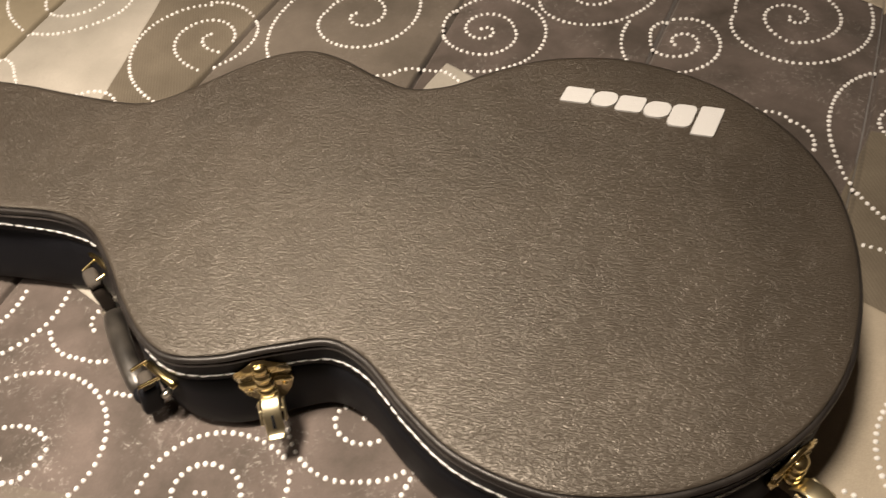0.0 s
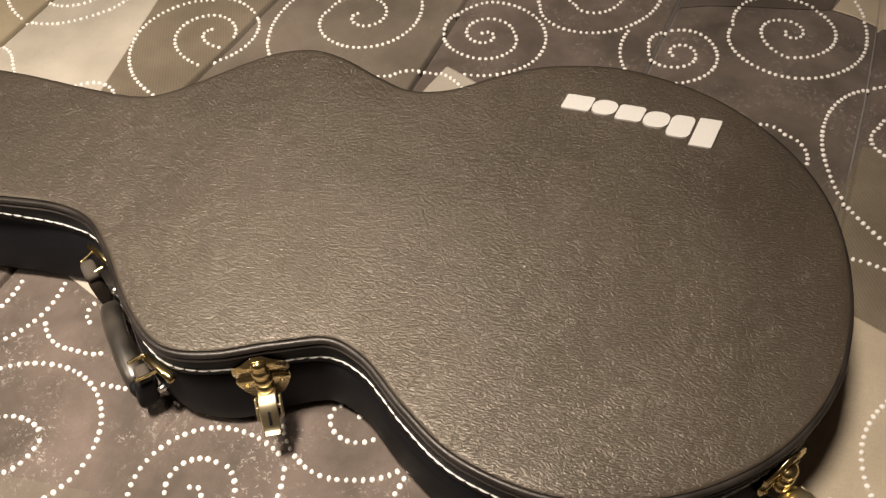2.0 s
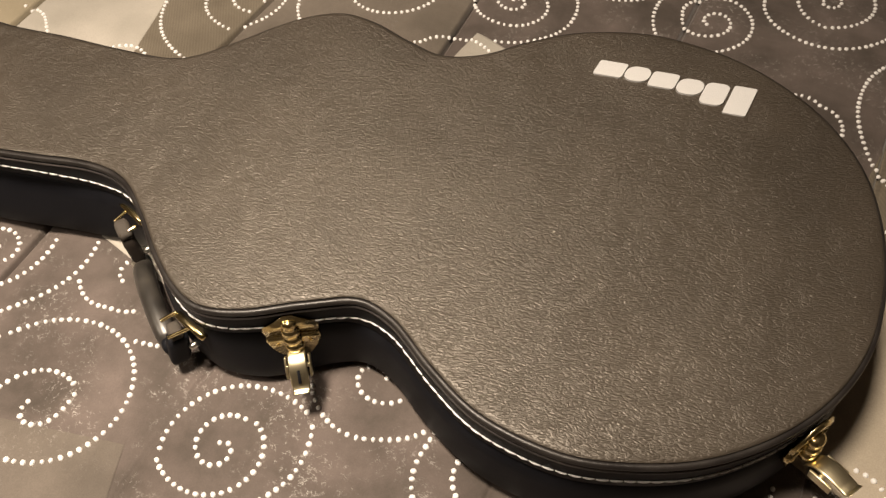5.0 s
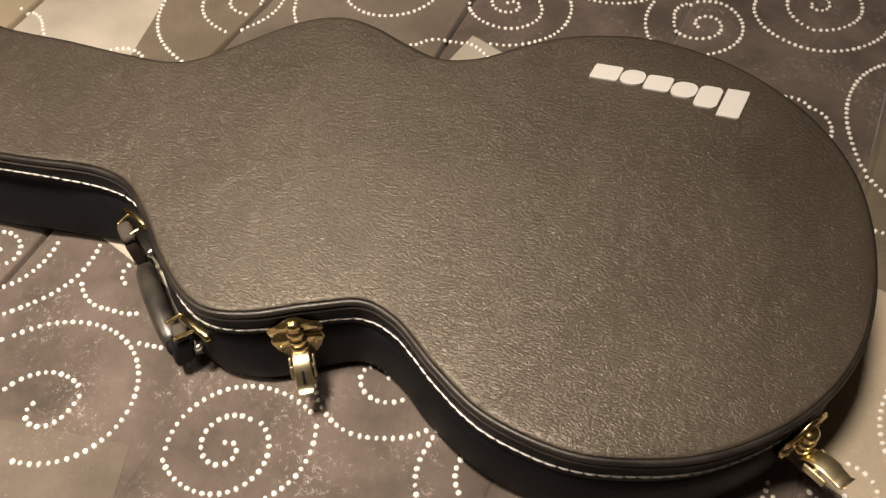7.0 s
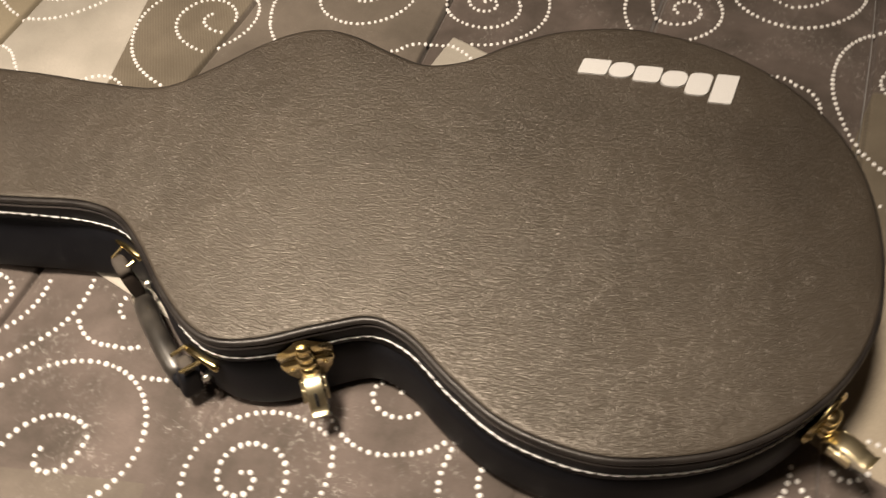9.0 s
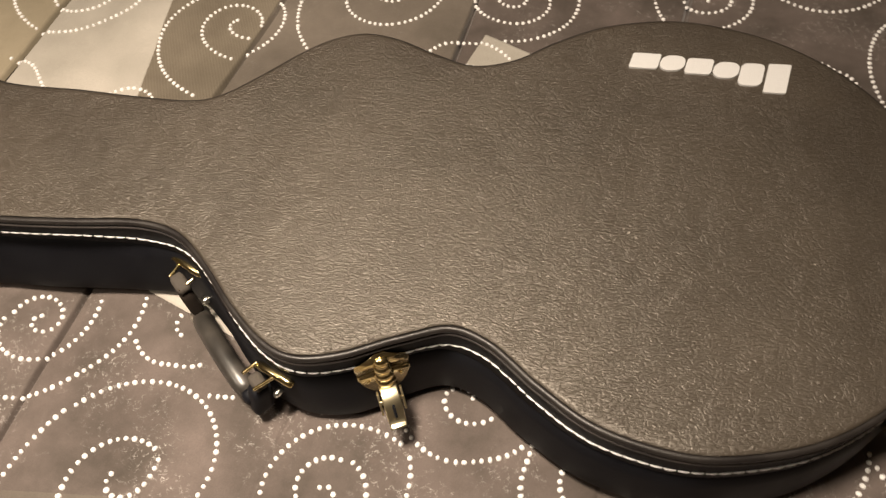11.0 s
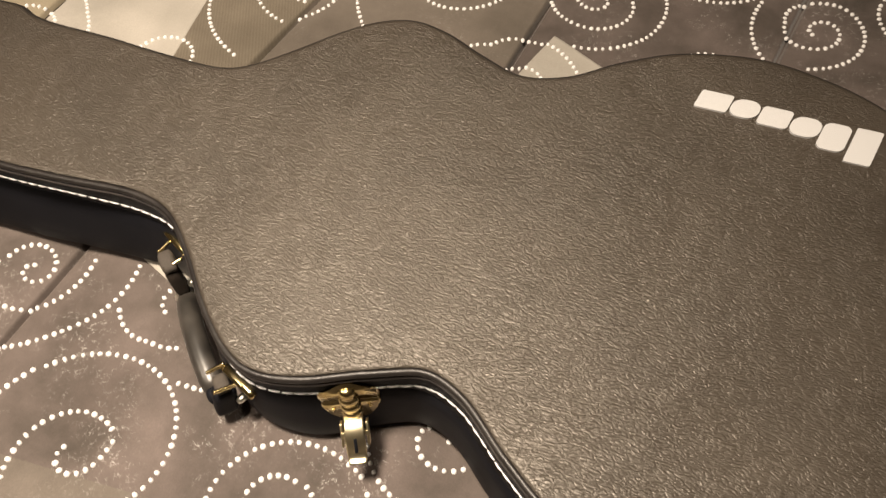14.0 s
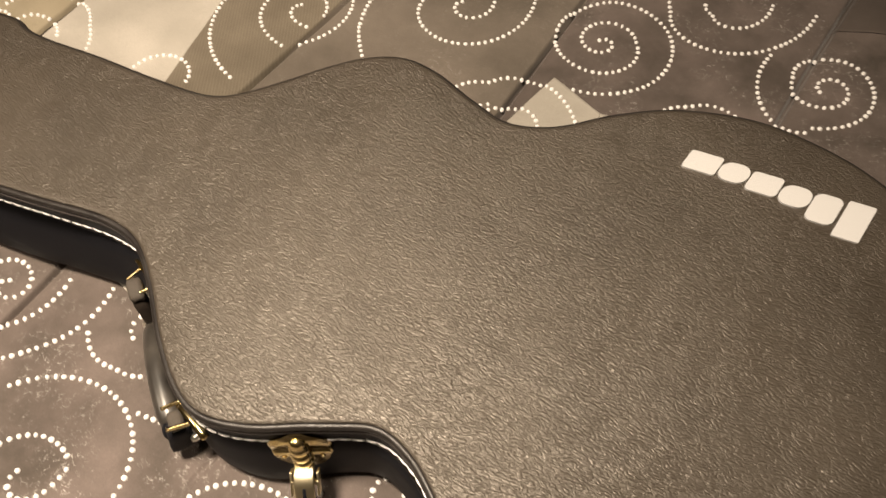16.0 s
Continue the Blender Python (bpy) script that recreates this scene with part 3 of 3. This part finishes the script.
def ribbon(name, profile, mat, label=""):
    """A band swept round the case: profile of (outward, height)."""
    k, q = len(LOOP), len(profile)
    vs = []
    for o, z in profile:
        up = ease(z, 0.0675, 0.074)
        vs += [(*(LOOP[i] * (1 - up) + TOP[i] * up + NORM[i] * (o + flare(LOOP[i][0], z))), z) for i in range(k)]
    fs = [(r * k + i, r * k + (i + 1) % k, (r + 1) * k + (i + 1) % k, (r + 1) * k + i) for r in range(q - 1) for i in range(k)]
    return mesh_of(name, vs, fs, mat, case, label)


def arc(o, z, r, a0, a1, k):
    return [(o + r * math.cos(radians(a0 + (a1 - a0) * i / k)), z + r * math.sin(radians(a0 + (a1 - a0) * i / k))) for i in range(k + 1)]


# lid panel, softly crowned
ACROSS = 40
vs, fs = [], []
for (x, w), far, rim in zip(HALF, FAR, RIM):
    for j in range(ACROSS + 1):
        s = (1 - math.cos(math.pi * j / ACROSS)) / 2
        p = rim * (1 - s) + far * s
        edge = w * (1 - abs(2 * s - 1))
        vs.append((*p, H + 0.003 * (1 - math.exp(-edge / 0.07)) - 0.0013 * math.exp(-edge / 0.0011)))
for i in range(len(HALF) - 1):
    for j in range(ACROSS):
        a = i * (ACROSS + 1) + j
        fs.append((a, a + ACROSS + 1, a + ACROSS + 2, a + 1))
mesh_of("lid_panel", vs, fs, LEATHER, case, "dark brown embossed leather-look panel")

ribbon("upper_piping", arc(0.0012, H - 0.0052, 0.0029, 150, -60, 10), ROLL, "dark brown rolled leather edge")
# this thin ridge's base is lightened to carry a highlight line
ribbon("lower_piping", arc(0.0030, H - 0.0103, 0.0013, 130, -110, 8), PIPING, "thin brown piping, paler for its highlight line")
ribbon("lid_side", [(-0.0012, H - 0.0020), (0.0008, H - 0.0060), (0.0020, H - 0.0125), (0.0018, H - 0.018), (0.0020, 0.080), (0.0026, 0.068), (0.0010, 0.0665)], VINYL)
ribbon("base_shell", [(0.0008, 0.0665), (0.0027, 0.0650), (0.0050, 0.050), (0.0072, 0.034), (0.0072, 0.022)] + arc(-0.0028, 0.012, 0.010, 0, -90, 5) + [(-0.03, 0.002)], VINYL)
# floor of the shell
vs = [(x, w * s * 0.93, 0.002) for x, w in HALF for s in (-1, 1)]
fs = [(2 * i, 2 * i + 1, 2 * i + 3, 2 * i + 2) for i in range(len(HALF) - 1)]
mesh_of("base_panel", vs, fs, VINYL, case)


def near_station(x):
    """The near-side edge at x (body part)."""
    best = min((i for i in range(331, len(LOOP))), key=lambda i: abs(LOOP[i][0] - x))
    return Vector(LOOP[best]), Vector(TANG[best]), Vector(NORM[best])


# white stitching round the lid's side
def stitch_mesh():
    vs, fs = [], []
    for e in range(5):
        q = -1 + e / 2
        fat = 0.00088 * (1 - 0.4 * q * q)
        for j in range(6):
            an = 2 * math.pi * j / 6
            vs.append((0.0044 * q, -0.0003 * q * q + fat * math.cos(an), fat * math.sin(an)))
    for e in range(4):
        for j in range(6):
            fs.append((6 * e + j, 6 * e + (j + 1) % 6, 6 * e + 6 + (j + 1) % 6, 6 * e + 6 + j))
    me = bpy.data.meshes.new("stitch")
    me.from_pydata(vs, [], fs)
    for p in me.polygons:
        p.use_smooth = True
    me.materials.append(STITCH)
    return me


STITCH_MESH = stitch_mesh()


def sew(count):
    k = len(LOOP)
    for c in range(count):
        i = c / count * k
        a, f = int(i) % k, i - int(i)
        p = Vector(TOP[a]) * (1 - f) + Vector(TOP[(a + 1) % k]) * f
        lift = 1.25 * rim_out(p.x) if p.y < 0 else 0.0
        o = Vector(NORM[a]) * (1 - f) + Vector(NORM[(a + 1) % k]) * f
        ob = new("stitch", STITCH_MESH)
        ob.parent = case
        ob.matrix_basis = on_side(p, o.normalized(), STITCH_Z + lift + random.uniform(-0.0004, 0.0004), 0.0029) @ Matrix.Rotation(random.uniform(-0.04, 0.04), 4, "Y") @ Matrix.Diagonal((random.uniform(0.9, 1.08), 1, 1, 1))


STITCH_Z = 0.0768

# pale scuffs on the lid
def scuff(x, y, size):
    bm = bmesh.new()
    ring = [bm.verts.new((x + size * random.uniform(0.4, 1.0) * math.cos(a), y + size * random.uniform(0.3, 0.8) * math.sin(a), H + 0.00308)) for a in (0.7 * j for j in range(9))]
    bm.faces.new(ring)
    part("scuff", bm, SCUFF, case, "pale scuff mark", smooth=False)


SCUFF = thread("pale_scuff", (0.36, 0.33, 0.29))
for sx, sy, ss in ((-0.042, -0.043, 0.0016), (-0.037, -0.046, 0.0011), (-0.046, -0.040, 0.0009), (0.098, -0.058, 0.0012), (0.104, -0.062, 0.0008), (0.055, 0.035, 0.0008)):
    scuff(sx, sy, ss)

# white mark on the lid: plain slanted shapes, a tall one at the end
def slant(x, y, w, h, lean, rnd, up=0.0):
    """A leaning rounded block lying on the lid; its foot is on the far side."""
    bm = bmesh.new()
    pts = []
    for cx, cy, a0 in ((w / 2 - rnd, h - rnd, 0), (-w / 2 + rnd, h - rnd, 90), (-w / 2 + rnd, rnd, 180), (w / 2 - rnd, rnd, 270)):
        for j in range(5):
            a = radians(a0 + 22.5 * j)
            pts.append((cx + rnd * math.cos(a), cy + rnd * math.sin(a)))
    lo = [bm.verts.new((x + px + lean * py, y - py, H + 0.0015)) for px, py in pts]
    hi = [bm.verts.new((x + px + lean * py, y - py, H + 0.00345 + up)) for px, py in pts]
    bm.faces.new(lo)
    bm.faces.new(hi)
    for j in range(len(pts)):
        bm.faces.new((lo[j], lo[(j + 1) % len(pts)], hi[(j + 1) % len(pts)], hi[j]))
    part("printed_mark", bm, LOGO, case, "white printed mark", smooth=False)


slant(0.0930, 0.1618, 0.0200, 0.0375, -0.24, 0.0016)
slant(0.0695, 0.1606, 0.0210, 0.0290, -0.24, 0.0060, 0.0002)
slant(0.0465, 0.1602, 0.0230, 0.0208, -0.24, 0.0085, 0.0004)
slant(0.0225, 0.1632, 0.0240, 0.0205, -0.24, 0.0035, 0.0001)
slant(-0.0015, 0.1650, 0.0225, 0.0200, -0.24, 0.0085, 0.0003)
slant(-0.0265, 0.1662, 0.0260, 0.0200, -0.24, 0.0022)


def on_side(p, o, z, out=0.007):
    """Axes on the side of the case: x along it, y outward, z up."""
    ang = math.atan2(o.y, o.x) - math.pi / 2
    return Matrix.Translation((p.x + o.x * out, p.y + o.y * out, z)) @ Matrix.Rotation(ang, 4, "Z")


def latch(x, open_by, ribs=3):
    """Brass draw latch: two wing plates, ribbed toggle, hinged lever standing off the case."""
    p, t, o = near_station(x)
    m = on_side(p, o, 0.0, 0.0056)
    bm = bmesh.new()
    prism(bm, [(-0.0208, 0.0655), (0.0208, 0.0655), (0.0215, 0.060), (0.0175, 0.049), (0.0120, 0.039), (0.008, 0.034), (-0.008, 0.034), (-0.0120, 0.039), (-0.0175, 0.049), (-0.0215, 0.060)], -0.001, 0.0042, 0.0010)
    base = part("latch", bm, GOLD, case, "polished brass draw latch")
    base.matrix_basis = m
    bm = bmesh.new()
    prism(bm, [(-0.0208, 0.0670), (0.0208, 0.0670), (0.0220, 0.074), (0.0215, 0.079), (0.0110, 0.0865), (0.0035, 0.0920), (-0.0035, 0.0920), (-0.0110, 0.0865), (-0.0215, 0.079), (-0.0220, 0.074)], 0, 0.0034, 0.0014)
    part("upper_plate", bm, GOLD, base)
    bm = bmesh.new()
    barrel = []
    for zc, r in ((0.0845, 0.0054), (0.0755, 0.0066), (0.0660, 0.0070), (0.0570, 0.0070))[-ribs - 1 :]:
        barrel += [(zc + 0.0044, r * 0.72), (zc + 0.0034, r * 0.80), (zc + 0.0026, r * 0.97), (zc + 0.0005, r), (zc - 0.0022, r * 0.98), (zc - 0.0032, r * 0.78)]
    spin = [[bm.verts.new((1.12 * r * math.cos(a), 0.0046 + (0.086 - z) * 0.08 + 0.92 * r * math.sin(a), z)) for a in (2 * math.pi * j / 18 for j in range(18))] for z, r in barrel]
    for r0, r1 in zip(spin, spin[1:]):
        for j in range(18):
            bm.faces.new((r0[j], r0[(j + 1) % 18], r1[(j + 1) % 18], r1[j]))
    bm.faces.new(spin[0])
    bm.faces.new(spin[-1][::-1])
    part("toggle", bm, GOLD, base, "ribbed brass toggle")
    # lever, pivoting at the bottom of the toggle and leaning outwards
    bm = bmesh.new()
    lean = Matrix.Translation((0, 0.0105, 0.056)) @ Matrix.Rotation(radians(open_by), 4, "X")
    bend = ((0.0, -0.0050, 0.0070), (-0.003, -0.0008, 0.0072), (-0.007, 0.0026, 0.0073), (-0.013, 0.0044, 0.0074), (-0.020, 0.0043, 0.0074), (-0.027, 0.0026, 0.0073), (-0.0325, 0.0016, 0.0070), (-0.0345, 0.0032, 0.0068), (-0.0358, 0.0056, 0.0064))
    rows = []
    for z, y, w in bend:
        rows.append([bm.verts.new(c) for c in ((-w, y - 0.0013, z), (-w, y - 0.0004, z), (-w + 0.0012, y, z), (w - 0.0012, y, z), (w, y - 0.0004, z), (w, y - 0.0013, z))])
    for r0, r1 in zip(rows, rows[1:]):
        for q in range(6):
            bm.faces.new((r0[q], r0[(q + 1) % 6], r1[(q + 1) % 6], r1[q]))
    bm.faces.new(rows[0])
    bm.faces.new(rows[-1][::-1])
    box(bm, (-0.0104, -0.008, -0.0240), (-0.0086, 0.0004, -0.006), 0.0004)
    box(bm, (0.0086, -0.008, -0.0240), (0.0104, 0.0004, -0.006), 0.0004)
    box(bm, (-0.0100, -0.0030, -0.0155), (0.0100, 0.0008, -0.0125), 0.0004)
    bmesh.ops.transform(bm, matrix=lean, verts=bm.verts)
    part("lever", bm, BRASS, base, "brass latch lever, paled for its reflection")
    if open_by < 90:
        bm = bmesh.new()
        box(bm, (-0.0011, 0.0020, -0.0275), (0.0011, 0.0047, -0.0165), 0.0002)
        bmesh.ops.transform(bm, matrix=lean, verts=bm.verts)
        part("key_slot", bm, VINYL, base, "dark key slot")
    for sx in (-0.0165, 0.0165):
        for z in (0.0755, 0.0555):
            bm = bmesh.new()
            bmesh.ops.create_uvsphere(bm, u_segments=8, v_segments=5, radius=0.0019, matrix=Matrix.Translation((sx * (1 if z > 0.07 else 0.85), 0.0026 if z > 0.07 else 0.0046, z)) @ Matrix.Diagonal((1, 0.6, 1, 1)))
            part("rivet", bm, GOLD, base)
    return base


latch(-0.2260, 48)
latch(0.1610, 98, 2)


def handle():
    """Padded carrying handle at the shoulder, hanging down beside the case: grip, straps, caps, two brass plates with crossbars."""
    sides = 16

    def bar(p0, p1, n, across, tall, square, mat, name, parent, label, sag=0.0, rise=0.0):
        """A bar between two places in the case's axes; square: 2 round, 5 boxy; sag, rise: how far its middle bows outwards and up."""
        p0, p1 = Vector(p0), Vector(p1)
        d = (p1 - p0).normalized()
        u = Vector((d.y, -d.x, 0))
        u = u.normalized() if u.length > 0.2 else Vector((-0.69, -0.72, 0))
        w = u.cross(d).normalized()
        vs, fs = [], []
        for i in range(n + 1):
            e = i / n
            c = p0.lerp(p1, e) + (u * sag + w * rise) * (4 * e * (1 - e))
            cap = 0.76 if i in (0, n) else (0.94 if i in (1, n - 1) else 1.0)
            for j in range(sides):
                an = 2 * math.pi * j / sides
                ca, sa = math.cos(an), math.sin(an)
                q = cap * (abs(ca) ** square + abs(sa) ** square) ** (-1 / square)
                vs.append(c + u * (across * q * ca) + w * (tall * q * sa))
        for i in range(n):
            for j in range(sides):
                fs.append((i * sides + j, i * sides + (j + 1) % sides, (i + 1) * sides + (j + 1) % sides, (i + 1) * sides + j))
        fs.append(tuple(range(sides))[::-1])
        fs.append(tuple(n * sides + j for j in range(sides)))
        return mesh_of(name, vs, fs, mat, parent, label)

    grip = bar((-0.4080, -0.1065, 0.0135), (-0.3400, -0.1775, 0.0195), 18, 0.0094, 0.0096, 2.3, GRIP, "handle", case, "padded black carrying handle, worn, shine blotched into its colour", 0.0016, 0.007)
    bar((-0.4150, -0.1010, 0.049), (-0.4100, -0.1040, 0.017), 8, 0.0062, 0.0074, 4, STRAP, "strap_end", grip, "dark brown strap end")
    bar((-0.4230, -0.0920, 0.055), (-0.4105, -0.1045, 0.050), 7, 0.0064, 0.0066, 5, CAP, "handle_cap", grip, "grey-brown worn end cap")
    bar((-0.4092, -0.1052, 0.0158), (-0.4068, -0.1078, 0.0164), 3, 0.0098, 0.0099, 2.3, SILVER, "handle_ring", grip, "thin pale metal ring")
    bar((-0.3415, -0.1760, 0.024), (-0.3335, -0.1835, 0.020), 5, 0.0074, 0.0088, 3, VINYL, "strap_end", grip, "black strap end")
    bar((-0.3320, -0.1725, 0.047), (-0.3215, -0.1825, 0.044), 7, 0.0060, 0.0064, 5, CAP, "handle_cap", grip, "grey-brown worn end cap")
    bar((-0.3255, -0.1790, 0.044), (-0.3295, -0.1840, 0.012), 10, 0.0092, 0.0080, 5, VINYL, "strap_end", grip, "square black strap end")
    for at, half, z, bars in ((-0.412, 0.0180, 0.0575, (((-0.4225, -0.0815, 0.0575), (-0.4265, -0.0945, 0.0575)), ((-0.4055, -0.0930, 0.0565), (-0.4150, -0.1060, 0.0550)))),
                              (-0.3085, 0.0180, 0.0590, (((-0.3270, -0.1660, 0.0590), (-0.3375, -0.1760, 0.0560)), ((-0.3105, -0.1765, 0.0575), (-0.3260, -0.1875, 0.0530))))):
        p, t, o = near_station(at)
        m = on_side(p, o, z, 0.0065)
        bm = bmesh.new()
        prism(bm, [(-half, -0.001), (-half + 0.004, -0.0030), (half - 0.004, -0.0030), (half, -0.001), (half, 0.001), (half - 0.004, 0.0030), (-half + 0.004, 0.0030), (-half, 0.001)], -0.004, 0.0022, 0.0006)
        bmesh.ops.transform(bm, matrix=m, verts=bm.verts)
        part("handle_plate", bm, GOLD, grip, "long narrow brass handle plate")
        for q0, q1 in bars:
            bm = bmesh.new()
            q0, q1 = Vector(q0), Vector(q1)
            tube(bm, [q0.lerp(q1, e / 12) for e in range(13)], lambda e: 0.0017 + 0.00022 * math.cos(38 * e), 8)
            part("crossbar", bm, GOLD, grip, "ribbed brass crossbar")
    for at, z in ((-0.394, 0.030), (-0.306, 0.034)):
        p, t, o = near_station(at)
        bm = bmesh.new()
        tube(bm, [(0, -0.002, 0), (0, 0.005, 0), (0, 0.0078, 0)], lambda e: 0.0036 - 0.0016 * e * e, 10)
        bmesh.ops.transform(bm, matrix=on_side(p, o, z), verts=bm.verts)
        part("pivot_pin", bm, SILVER, grip, "pale metal pivot pin")


handle()

sew(int(2 * HALF_LEN / 0.0093))
finish_embroidery()
